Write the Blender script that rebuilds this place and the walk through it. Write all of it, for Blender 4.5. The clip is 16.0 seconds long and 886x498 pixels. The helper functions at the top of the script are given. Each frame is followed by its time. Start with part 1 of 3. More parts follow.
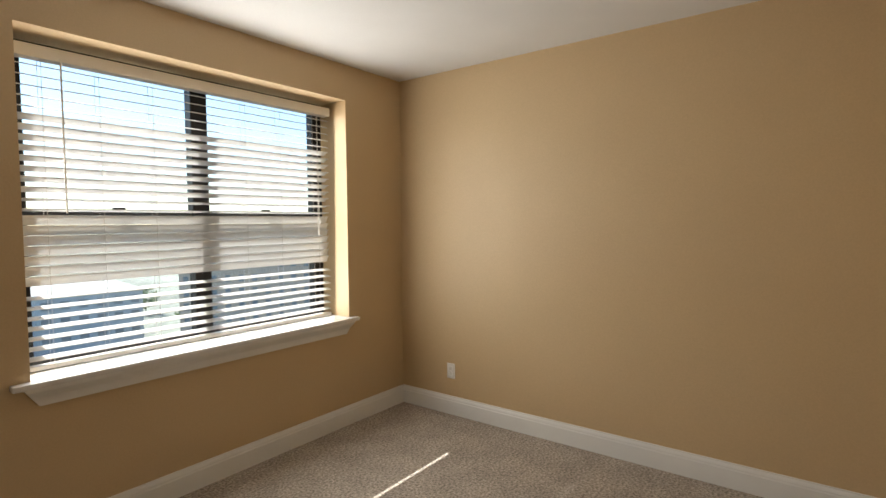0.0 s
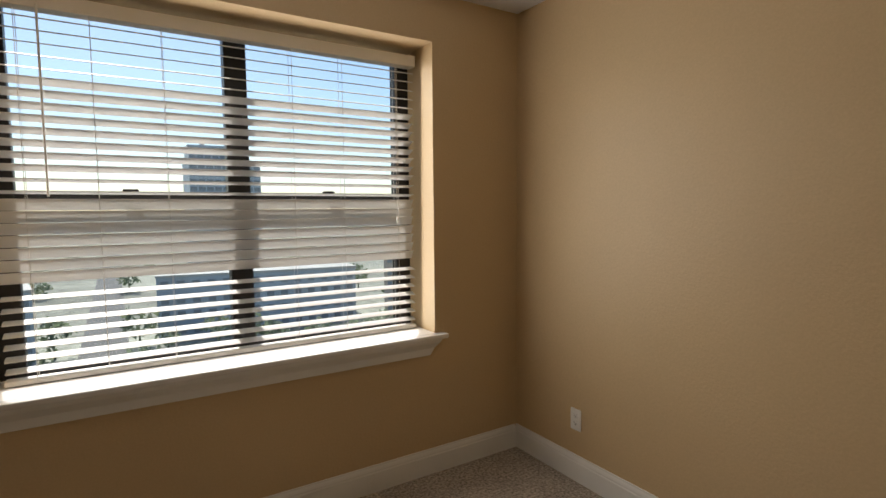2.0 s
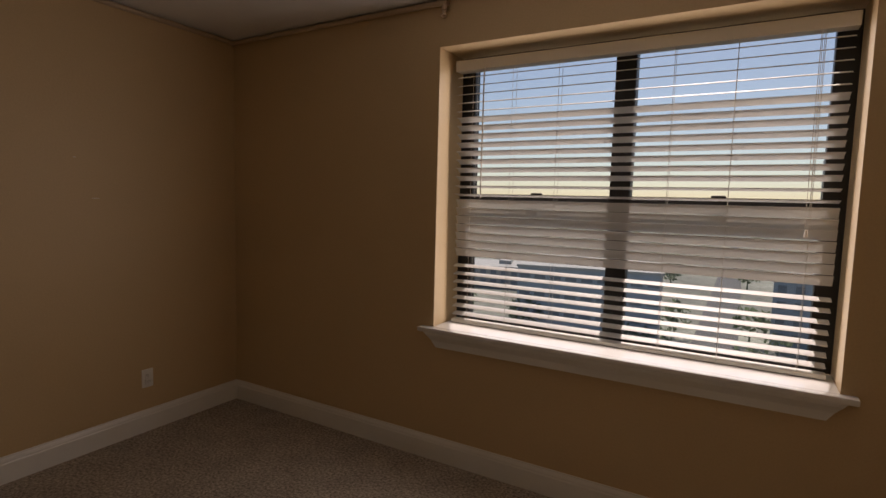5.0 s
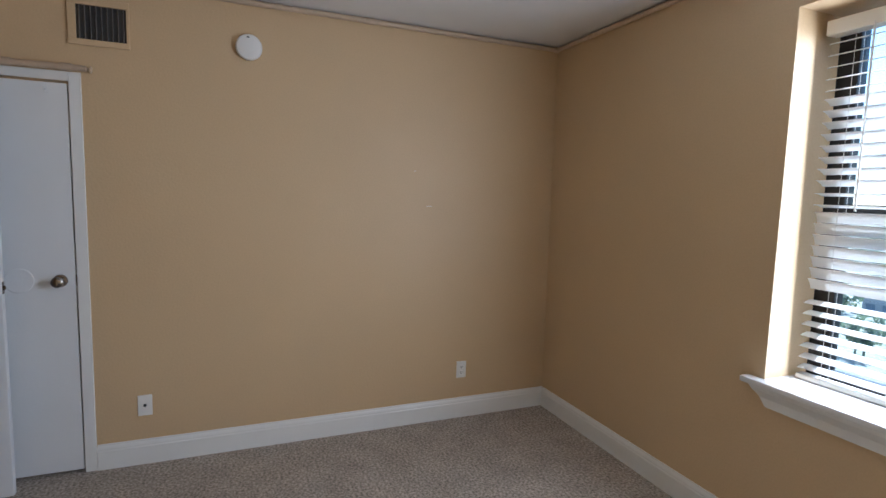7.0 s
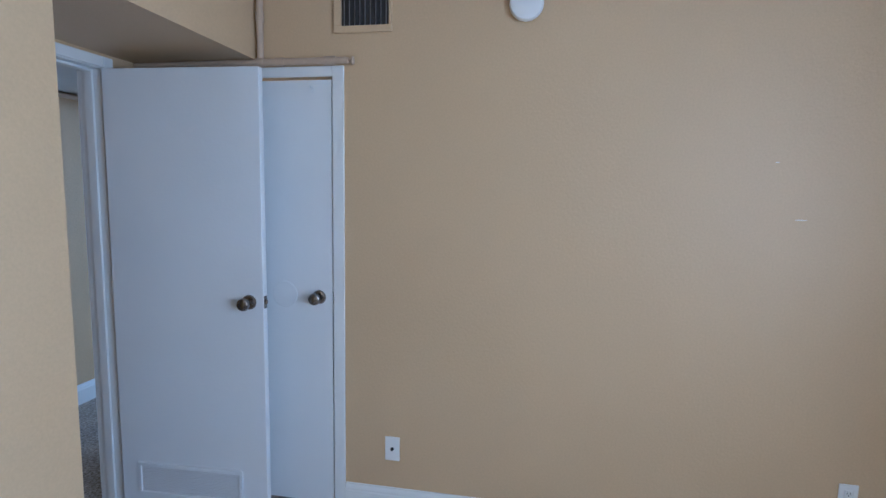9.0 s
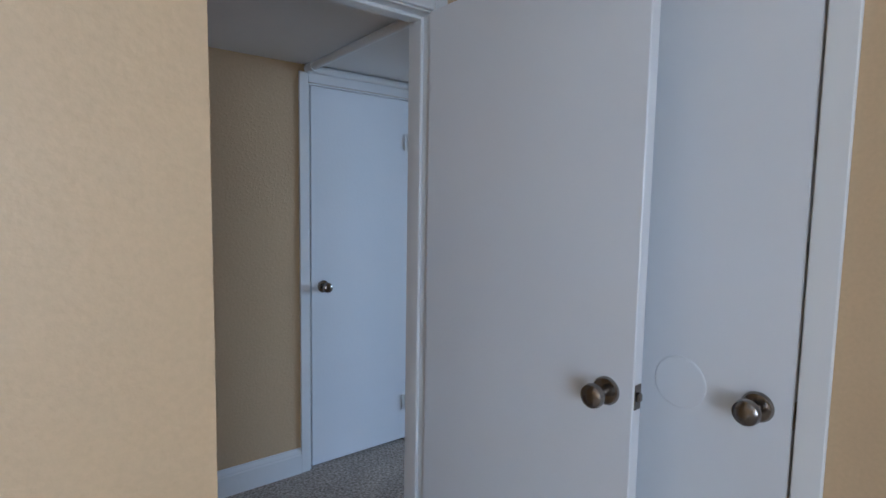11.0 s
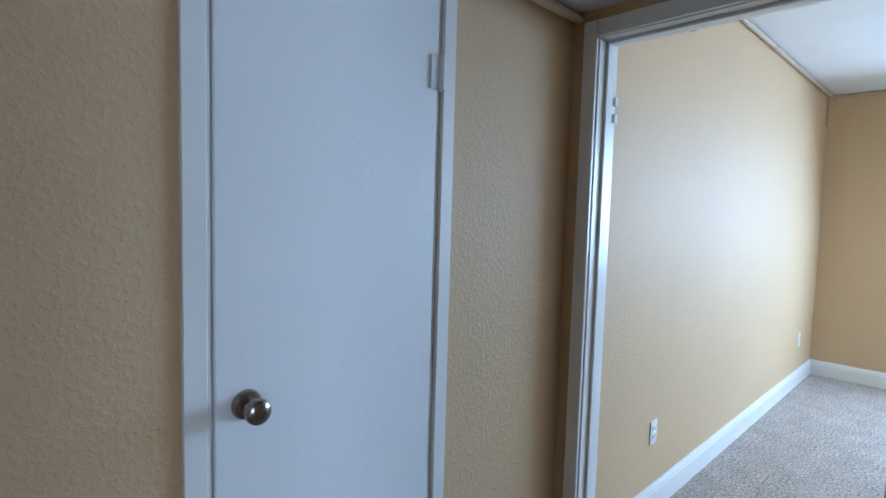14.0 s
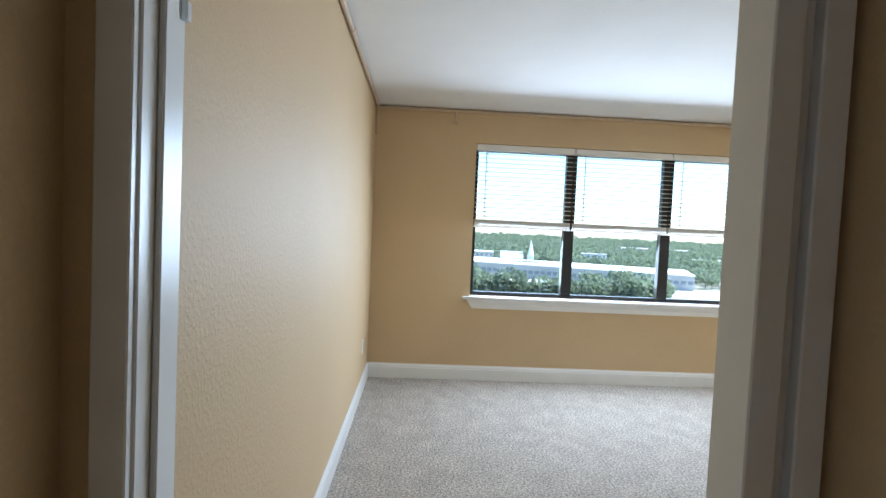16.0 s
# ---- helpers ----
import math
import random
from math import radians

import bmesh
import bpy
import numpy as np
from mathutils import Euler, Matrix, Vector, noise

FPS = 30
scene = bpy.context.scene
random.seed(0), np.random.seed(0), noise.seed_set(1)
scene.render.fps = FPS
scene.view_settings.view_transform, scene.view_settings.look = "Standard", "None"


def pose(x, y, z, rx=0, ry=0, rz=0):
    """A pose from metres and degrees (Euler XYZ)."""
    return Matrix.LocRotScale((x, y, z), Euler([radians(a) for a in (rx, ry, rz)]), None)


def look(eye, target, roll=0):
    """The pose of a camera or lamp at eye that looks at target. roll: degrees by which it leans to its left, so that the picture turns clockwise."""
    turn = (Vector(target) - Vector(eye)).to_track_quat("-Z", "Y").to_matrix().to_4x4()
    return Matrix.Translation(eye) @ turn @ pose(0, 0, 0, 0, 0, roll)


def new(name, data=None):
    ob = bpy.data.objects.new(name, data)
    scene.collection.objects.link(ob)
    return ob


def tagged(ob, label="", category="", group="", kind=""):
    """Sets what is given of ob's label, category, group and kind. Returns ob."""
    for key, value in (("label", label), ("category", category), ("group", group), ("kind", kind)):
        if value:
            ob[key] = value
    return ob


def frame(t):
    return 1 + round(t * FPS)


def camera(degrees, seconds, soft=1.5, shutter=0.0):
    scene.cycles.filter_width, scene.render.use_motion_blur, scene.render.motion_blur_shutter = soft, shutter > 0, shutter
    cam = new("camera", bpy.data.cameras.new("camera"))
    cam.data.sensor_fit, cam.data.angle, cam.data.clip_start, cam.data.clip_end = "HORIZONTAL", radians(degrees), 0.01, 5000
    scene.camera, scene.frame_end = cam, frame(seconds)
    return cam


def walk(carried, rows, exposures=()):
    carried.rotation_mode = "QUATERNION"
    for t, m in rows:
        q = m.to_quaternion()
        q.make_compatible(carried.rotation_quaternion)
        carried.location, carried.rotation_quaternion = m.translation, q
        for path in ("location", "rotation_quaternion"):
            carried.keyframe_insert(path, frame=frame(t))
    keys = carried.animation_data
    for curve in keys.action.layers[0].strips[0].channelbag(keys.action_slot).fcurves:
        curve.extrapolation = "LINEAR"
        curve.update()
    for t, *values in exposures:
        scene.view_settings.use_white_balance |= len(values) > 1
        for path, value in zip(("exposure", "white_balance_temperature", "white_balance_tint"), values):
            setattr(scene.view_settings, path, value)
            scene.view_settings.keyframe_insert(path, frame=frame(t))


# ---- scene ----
cam = camera(80.9, 16.0)
PATH = [
    (0, (0.976, -2.746, 1.442), (2.572, -1.546, 1.338), -0.5),
    (0.5, (1.215, -2.570, 1.450), (2.745, -1.285, 1.345), -0.6),
    (1, (1.501, -2.448, 1.439), (2.924, -1.047, 1.321), -0.4),
    (1.5, (1.796, -2.392, 1.433), (3.088, -0.871, 1.31), -0.5),
    (2, (2.079, -2.354, 1.436), (3.143, -0.668, 1.282), -0.5),
    (2.5, (2.343, -2.365, 1.455), (3.11, -0.526, 1.283), -0.4),
    (3, (2.585, -2.426, 1.459), (3.078, -0.495, 1.283), -0.4),
    (3.5, (2.784, -2.477, 1.485), (2.937, -0.493, 1.292), -0.1),
    (4, (2.964, -2.423, 1.498), (2.707, -0.45, 1.298), 0.1),
    (4.5, (3.04, -2.41, 1.500), (2.418, -0.518, 1.30), 0.6),
    (5, (3.141, -2.469, 1.470), (2.146, -0.744, 1.29), 1.5),
    (5.2, (3.18, -2.45, 1.472), (2.03, -0.83, 1.285), 1.5),
    (7.3, (3.106, -2.036, 1.518), (1.217, -1.41, 1.314), 1.4),
    (7.5, (3.026, -1.991, 1.498), (1.11, -1.454, 1.296), 1.2),
    (8, (2.83, -1.894, 1.523), (0.864, -1.593, 1.31), 0.9),
    (8.5, (2.574, -1.89, 1.512), (0.585, -1.87, 1.299), 0.8),
    (9, (2.228, -1.91, 1.532), (0.274, -2.273, 1.307), 1.0),
    (9.5, (1.916, -2.007, 1.454), (0.05, -2.703, 1.272), 1.1),
    (10, (1.632, -2.158, 1.479), (-0.089, -3.162, 1.295), 1.1),
    (10.2, (1.53, -2.22, 1.473), (-0.114, -3.346, 1.29), 1.1),
    (12.3, (0.875, -3.036, 1.4), (0.17, -4.902, 1.248), 0.7),
    (12.5, (0.851, -3.153, 1.387), (0.137, -5.016, 1.246), 0.7),
    (13, (0.738, -3.446, 1.355), (-0.077, -5.269, 1.25), 0.7),
    (13.5, (0.624, -3.748, 1.387), (-0.458, -5.425, 1.25), 1.3),
    (14, (0.469, -3.965, 1.417), (-0.923, -5.393, 1.27), 1.6),
    (14.5, (0.305, -4.2, 1.423), (-1.372, -5.282, 1.285), 2.3),
    (15, (0.101, -4.367, 1.424), (-1.777, -5.043, 1.304), 2.6),
    (15.5, (-0.195, -4.489, 1.42), (-2.174, -4.759, 1.322), 2.7),
    (16, (-0.443, -4.526, 1.438), (-2.439, -4.434, 1.354), 2.6),
]
EXPOSURES = [
    (0.0, 1.45, 6300, 9), (0.8, 1.15, 6300, 9), (1.5, 0.95, 6400, 10), (2.5, 0.5, 6750, 14), (3.5, 0.1, 7100, 20), (4.3, -0.08, 7200, 23), (5.2, -0.12, 7200, 24),
    (7.3, 2.25, 4500, 8), (7.9, 2.55, 4150, 7), (8.5, 2.45, 4100, 7), (10.2, 2.1, 4150, 8), (12.3, 2.95, 5500, 10), (13.0, 3.25, 5350, 11), (13.5, 3.2, 4850, 6),
    (14.0, 2.65, 4600, 6), (14.5, 2.45, 4800, 7), (15.0, 2.35, 5300, 11), (16.0, 2.15, 5450, 8),
]
walk(cam, [(t, look(eye, target, roll)) for t, eye, target, roll in PATH], EXPOSURES)

# ---- light ----
SUN_WAY = Vector((0.10, -1.048, -1.16)).normalized()
world = bpy.data.worlds.new("sky")
scene.world = world
world.use_nodes = True
wn = world.node_tree.nodes
sky = wn.new("ShaderNodeTexSky")
sky.sky_type = "NISHITA"
sky.sun_disc = False
sky.sun_elevation = math.asin(-SUN_WAY.z)
sky.sun_rotation = math.atan2(-SUN_WAY.x, -SUN_WAY.y)
sky.air_density, sky.dust_density, sky.ozone_density = 1.0, 0.5, 2.2
world.node_tree.links.new(sky.outputs[0], wn["Background"].inputs[0])
wn["Background"].inputs[1].default_value = 0.095
sun = new("sun", bpy.data.lights.new("sun", "SUN"))
sun.data.energy, sun.data.angle, sun.data.color = 4.0, radians(0.53), (1.0, 0.95, 0.88)
sun.matrix_world = look((0, 0, 30), Vector((0, 0, 30)) + SUN_WAY)


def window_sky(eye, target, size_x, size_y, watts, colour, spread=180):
    """Adds an area lamp that stands in for the sky's light through a window."""
    lamp = new("sky_fill", bpy.data.lights.new("sky_fill", "AREA"))
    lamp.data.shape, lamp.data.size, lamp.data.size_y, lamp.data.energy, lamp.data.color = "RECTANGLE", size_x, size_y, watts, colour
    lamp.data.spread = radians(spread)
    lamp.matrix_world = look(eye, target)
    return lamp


# lamps added in each opening, before its blind, in place of scattered daylight
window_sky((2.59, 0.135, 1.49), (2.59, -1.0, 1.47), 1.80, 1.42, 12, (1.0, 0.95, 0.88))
window_sky((-5.325, -2.62, 1.50), (-4.3, -2.62, 0.92), 2.70, 1.36, 30, (0.80, 0.90, 1.0))


# ---- materials ----
def material(name, colour, rough=0.6, metal=0.0, vary=0.06, scale=3.0, bump=0.0, bump_scale=80.0, spec=0.5, grain=0.0, grain_scale=250.0, detail=3.0):
    m = bpy.data.materials.new(name)
    m.use_nodes = True
    n, l = m.node_tree.nodes, m.node_tree.links
    b = n["Principled BSDF"]
    b.inputs["Roughness"].default_value, b.inputs["Metallic"].default_value = rough, metal
    b.inputs["Specular IOR Level"].default_value = spec
    co = n.new("ShaderNodeTexCoord")
    big = n.new("ShaderNodeTexNoise")
    big.inputs["Scale"].default_value, big.inputs["Detail"].default_value = scale, 4.0
    l.new(co.outputs["Object"], big.inputs["Vector"])
    ramp = n.new("ShaderNodeMapRange")
    ramp.inputs["From Min"].default_value, ramp.inputs["From Max"].default_value = 0.3, 0.7
    ramp.inputs["To Min"].default_value, ramp.inputs["To Max"].default_value = 1.0 - vary, 1.0 + vary
    l.new(big.outputs["Fac"], ramp.inputs["Value"])
    value = ramp.outputs["Result"]
    if grain:
        fine = n.new("ShaderNodeTexNoise")
        fine.inputs["Scale"].default_value, fine.inputs["Detail"].default_value = grain_scale, 2.0
        l.new(co.outputs["Object"], fine.inputs["Vector"])
        r2 = n.new("ShaderNodeMapRange")
        r2.inputs["From Min"].default_value, r2.inputs["From Max"].default_value = 0.3, 0.7
        r2.inputs["To Min"].default_value, r2.inputs["To Max"].default_value = 1.0 - grain, 1.0 + grain
        l.new(fine.outputs["Fac"], r2.inputs["Value"])
        mul = n.new("ShaderNodeMath")
        mul.operation = "MULTIPLY"
        l.new(value, mul.inputs[0])
        l.new(r2.outputs["Result"], mul.inputs[1])
        value = mul.outputs[0]
    tint = n.new("ShaderNodeVectorMath")
    tint.operation = "SCALE"
    tint.inputs[0].default_value = colour
    l.new(value, tint.inputs["Scale"])
    l.new(tint.outputs["Vector"], b.inputs["Base Color"])
    if bump:
        t = n.new("ShaderNodeTexNoise")
        t.inputs["Scale"].default_value, t.inputs["Detail"].default_value = bump_scale, detail
        l.new(co.outputs["Object"], t.inputs["Vector"])
        bp = n.new("ShaderNodeBump")
        bp.inputs["Strength"].default_value, bp.inputs["Distance"].default_value = bump, 0.006
        l.new(t.outputs["Fac"], bp.inputs["Height"])
        l.new(bp.outputs["Normal"], b.inputs["Normal"])
    return m


M_WALL = material("tan_wall_paint", (0.595, 0.440, 0.252), 0.48, vary=0.03, scale=1.3, bump=0.17, bump_scale=75, grain=0.03, grain_scale=120)
M_WALLT = material("tan_knockdown_wall_paint", (0.595, 0.440, 0.252), 0.58, vary=0.03, scale=1.3, bump=0.4, bump_scale=72, spec=0.35, grain=0.03, grain_scale=120)


def flatten_bump(m, low, high, distance):
    """Turns a material's noise relief into trowelled, flat-topped splotches."""
    n, l = m.node_tree.nodes, m.node_tree.links
    bp = next(x for x in n if x.bl_idname == "ShaderNodeBump")
    source = bp.inputs["Height"].links[0].from_socket
    flat = n.new("ShaderNodeMapRange")
    flat.interpolation_type = "SMOOTHSTEP"
    flat.inputs["From Min"].default_value, flat.inputs["From Max"].default_value = low, high
    l.new(source, flat.inputs["Value"])
    l.new(flat.outputs["Result"], bp.inputs["Height"])
    bp.inputs["Distance"].default_value = distance


flatten_bump(M_WALLT, 0.46, 0.64, 0.0013)
M_CEIL = material("white_ceiling_paint", (0.78, 0.77, 0.75), 0.85, vary=0.02, bump=0.25, bump_scale=110)
M_TRIM = material("white_semigloss_trim", (0.80, 0.80, 0.78), 0.30, vary=0.02, scale=5, bump=0.06, bump_scale=40)
M_SILL = material("white_gloss_sill", (0.80, 0.80, 0.79), 0.07, vary=0.02, scale=5, bump=0.03, bump_scale=30, spec=0.9)
M_DOOR = material("white_door_paint", (0.78, 0.79, 0.80), 0.38, vary=0.02, scale=2, bump=0.10, bump_scale=60)
M_CARPET = material("beige_cut_pile_carpet", (0.40, 0.352, 0.300), 0.95, vary=0.11, scale=6.0, bump=1.0, bump_scale=90, grain=0.48, grain_scale=72, spec=0.1, detail=2)
M_BLIND = material("white_vinyl_slat", (0.80, 0.77, 0.71), 0.45, vary=0.02)
M_FRAME = material("dark_bronze_aluminium", (0.022, 0.021, 0.02), 0.42, metal=0.3, vary=0.1)
M_NICKEL = material("satin_nickel", (0.27, 0.24, 0.21), 0.24, metal=1.0, vary=0.05, scale=30)
M_PIPE = material("tan_painted_pipe", (0.52, 0.40, 0.28), 0.45, vary=0.06, scale=14, bump=0.1, bump_scale=40)
M_PLATE = material("white_plastic", (0.82, 0.81, 0.78), 0.35, vary=0.01)
# near-black painted as the shade in openings; also dark metal of jack and locks
M_SLOT = material("slot_shade_and_dark_metal", (0.03, 0.03, 0.03), 0.6, vary=0.05)
M_VENT = material("grey_louvre_metal_and_shade", (0.30, 0.28, 0.26), 0.5, metal=0.4, vary=0.08, scale=20)
M_CORD = material("white_cord", (0.72, 0.70, 0.66), 0.8, vary=0.05, scale=60)
M_SCAR = material("bare_plaster_chip", (0.74, 0.68, 0.58), 0.9, vary=0.05, scale=90)


def glass_material():
    m = bpy.data.materials.new("window_glass")
    m.use_nodes = True
    n, l = m.node_tree.nodes, m.node_tree.links
    n.remove(n["Principled BSDF"])
    clear, gloss, mix, fres = n.new("ShaderNodeBsdfTransparent"), n.new("ShaderNodeBsdfGlossy"), n.new("ShaderNodeMixShader"), n.new("ShaderNodeFresnel")
    clear.inputs[0].default_value = (0.93, 0.96, 0.95, 1)
    gloss.inputs["Roughness"].default_value = 0.02
    fres.inputs["IOR"].default_value = 1.25
    l.new(fres.outputs[0], mix.inputs[0])
    l.new(clear.outputs[0], mix.inputs[1])
    l.new(gloss.outputs[0], mix.inputs[2])
    l.new(mix.outputs[0], n["Material Output"].inputs[0])
    return m


M_GLASS = glass_material()


def slat_material():
    """White vinyl that lets some daylight through."""
    m = material("white_vinyl_slat", (0.83, 0.82, 0.80), 0.45, vary=0.02)
    n, l = m.node_tree.nodes, m.node_tree.links
    mix, thin = n.new("ShaderNodeMixShader"), n.new("ShaderNodeBsdfTranslucent")
    thin.inputs[0].default_value = (0.84, 0.83, 0.80, 1)
    mix.inputs[0].default_value = 0.32
    l.new(n["Principled BSDF"].outputs[0], mix.inputs[1])
    l.new(thin.outputs[0], mix.inputs[2])
    l.new(mix.outputs[0], n["Material Output"].inputs[0])
    return m


M_SLAT = slat_material()


# ---- mesh helpers ----
def bx(bm, x0, x1, y0, y1, z0, z1, bevel=0.0, segments=1):
    made = bmesh.ops.create_cube(bm, size=1.0, matrix=Matrix.LocRotScale(((x0 + x1) / 2, (y0 + y1) / 2, (z0 + z1) / 2), None, (abs(x1 - x0), abs(y1 - y0), abs(z1 - z0))))
    if bevel:
        edges = list({e for v in made["verts"] for e in v.link_edges})
        bmesh.ops.bevel(bm, geom=edges, offset=bevel, segments=segments, affect="EDGES", profile=0.6)


def box(*a, **k):
    bm = bmesh.new()
    bx(bm, *a, **k)
    return bm


def lathe(bm, profile, m=None, steps=24):
    """Turns (radius, height) points round z, then moves them by m."""
    m = m or Matrix()
    rings = []
    for r, h in profile:
        rings.append([bm.verts.new(m @ Vector((r * math.cos(a), r * math.sin(a), h))) for a in (2 * math.pi * i / steps for i in range(steps))])
    for a, b in zip(rings, rings[1:]):
        for i in range(steps):
            bm.faces.new((a[i], a[(i + 1) % steps], b[(i + 1) % steps], b[i]))
    bm.faces.new(list(reversed(rings[0])))
    bm.faces.new(rings[-1])
    return bm


def along(a, b):
    """A matrix that lays z from a towards b."""
    a, b = Vector(a), Vector(b)
    return Matrix.Translation(a) @ (b - a).to_track_quat("Z", "Y").to_matrix().to_4x4()


def rod(bm, a, b, r, steps=12):
    d = (Vector(b) - Vector(a)).length
    return lathe(bm, [(r, 0), (r, d)], along(a, b), steps)


def link(name, bm, mat, smooth=False, turn=True):
    if turn:
        bmesh.ops.recalc_face_normals(bm, faces=bm.faces)
    me = bpy.data.meshes.new(name)
    bm.to_mesh(me)
    bm.free()
    if smooth:
        me.polygons.foreach_set("use_smooth", [True] * len(me.polygons))
        me.set_sharp_from_angle(angle=radians(35))
    me.materials.append(mat)
    return new(name, me)


def part(name, bm, mat, parent, label="", smooth=False):
    ob = link(name, bm, mat, smooth)
    ob.parent = parent
    return tagged(ob, label)


def structure(name, bm, mat, label, category):
    return tagged(link(name, bm, mat), label, category, kind="structure")


def thing(name, at, label, category, group="", kind=""):
    ob = new(name)
    ob.empty_display_size = 0.05
    ob.location = at
    bpy.context.view_layer.update()
    return tagged(ob, label, category, group, kind)


def wall(name, boxes, label, mat=None):
    bm = bmesh.new()
    for b in boxes:
        bx(bm, *b)
    return structure(name, bm, mat or M_WALL, label, "wall")


# ---- structure ----
H1, HH, H2 = 2.54, 2.13, 2.54
WX0, WX1, WZ0, WZ1 = 1.668, 3.508, 0.772, 2.296
structure("floor", box(-5.7, 4.3, -6.4, 0.40, -0.12, 0.0), M_CARPET, "beige cut-pile carpet over the whole floor", "floor")
wall("wall_north", [(-0.12, WX0, 0, 0.40, 0, H1), (WX1, 4.23, 0, 0.40, 0, H1), (WX0, WX1, 0, 0.40, 0, WZ0 - 0.03), (WX0, WX1, 0, 0.40, WZ1, H1)], "tan painted wall round the wide bedroom window")
wall("wall_east", [(4.08, 4.23, -3.315, 0, 0, H1)], "plain tan painted bedroom wall")
CY0, CY1 = -3.56, -2.83
wall("wall_west", [(-0.12, 0, CY1, 0, 0, H1), (-0.12, 0, -3.94, CY0, 0, H1), (-0.12, 0, CY0, CY1, 2.02, H1)], "tan painted bedroom wall with a closet door")
wall("wall_south", [(1.01, 4.23, -3.315, -3.195, 0, H1), (1.07, 1.19, -3.94, -3.315, 0, H1)], "tan painted bedroom wall ending at the door recess")
D0, D1, DZ = 0.200, 1.022, 2.035
wall("wall_doorway", [(0, D0 - 0.02, -3.94, -3.82, 0, H1), (D1 + 0.02, 1.07, -3.94, -3.82, 0, H1), (D0 - 0.02, D1 + 0.02, -3.94, -3.82, DZ + 0.02, H1)], "tan wall with the bedroom doorway")
wall("soffit", [(0, 1.01, -3.315, -3.195, 2.10, H1), (0, 1.07, -3.82, -3.315, 2.10, H1)], "tan dropped soffit over the door recess")
wall("wall_closet", [(-0.75, -0.65, -3.94, -2.6, 0, H1), (-0.65, -0.12, -2.7, -2.6, 0, H1)], "closet walls behind the closet door")
HX = -1.20
HD0, HD1 = -0.540, 0.090
wall("wall_hall_south", [(HX, HD0, -5.15, -5.03, 0, HH), (HD1, 1.20, -5.15, -5.03, 0, HH), (HD0, HD1, -5.15, -5.03, 2.045, HH)], "tan textured hall wall with a closet door", M_WALLT)
wall("wall_hall_north", [(HX, -0.12, -3.94, -3.82, 0, HH), (1.19, 3.0, -3.94, -3.82, 0, HH)], "plain tan hall wall")
B0, B1 = -4.926, -3.955
wall("wall_hall_west", [(-1.335, HX, -5.15, B0 - 0.02, 0, H2), (-1.335, HX, B1 + 0.02, -0.9, 0, H2), (-1.335, HX, B0 - 0.02, B1 + 0.02, 2.05, H2)], "tan wall with the second bedroom doorway")
wall("wall_hall_closet", [(HX, 1.2, -5.9, -5.8, 0, HH)], "back of the hall closet")
wall("wall_foyer_west", [(1.08, 1.20, -6.2, -5.15, 0, HH)], "tan foyer wall corner")
wall("wall_foyer_south", [(1.08, 3.0, -6.32, -6.2, 0, HH)], "tan foyer wall")
wall("wall_foyer_east", [(3.0, 3.12, -6.32, -3.94, 0, HH)], "tan foyer wall")
V0, V1, VZ0, VZ1 = -4.03, -1.21, 0.80, 2.235
wall("wall_second_west", [(-5.7, -5.312, -5.09, V0, 0, H2), (-5.7, -5.312, V1, -0.9, 0, H2), (-5.7, -5.312, V0, V1, 0, VZ0 - 0.025), (-5.7, -5.312, V0, V1, VZ1, H2)], "tan wall round the three-light window")
wall("wall_second_south", [(-5.312, -1.335, -5.09, -4.97, 0, H2)], "tan knockdown-textured wall of the second bedroom", M_WALLT)
wall("wall_second_north", [(-5.7, HX, -0.9, -0.78, 0, H2)], "tan wall of the second bedroom")
structure("ceiling", box(-0.12, 4.23, -3.94, 0.40, H1, H1 + 0.12), M_CEIL, "white textured bedroom ceiling", "ceiling")
structure("ceiling_hall", box(HX, 3.12, -6.32, -3.94, HH, HH + 0.12), M_CEIL, "low white hall ceiling", "ceiling")
structure("ceiling_second", box(-5.7, HX, -5.2, -0.78, H2, H2 + 0.12), M_CEIL, "white ceiling of the second bedroom", "ceiling")


def baseboard(a, b, inward):
    """A moulded board from a to b on the floor; inward: the way off the wall."""
    prof = [(0, 0), (0.015, 0), (0.015, 0.100), (0.012, 0.106), (0.012, 0.113), (0.009, 0.122), (0.005, 0.130), (0.004, 0.138), (0, 0.138)]
    bm = bmesh.new()
    n = Vector((*inward, 0))
    ends = [[bm.verts.new(Vector((*p, 0)) + n * d + Vector((0, 0, h))) for d, h in prof] for p in (a, b)]
    for i in range(len(prof)):
        j = (i + 1) % len(prof)
        bm.faces.new((ends[0][i], ends[0][j], ends[1][j], ends[1][i]))
    bm.faces.new(ends[0])
    bm.faces.new(list(reversed(ends[1])))
    return structure("baseboard", bm, M_TRIM, "white moulded wooden baseboard along the carpet", "baseboard")


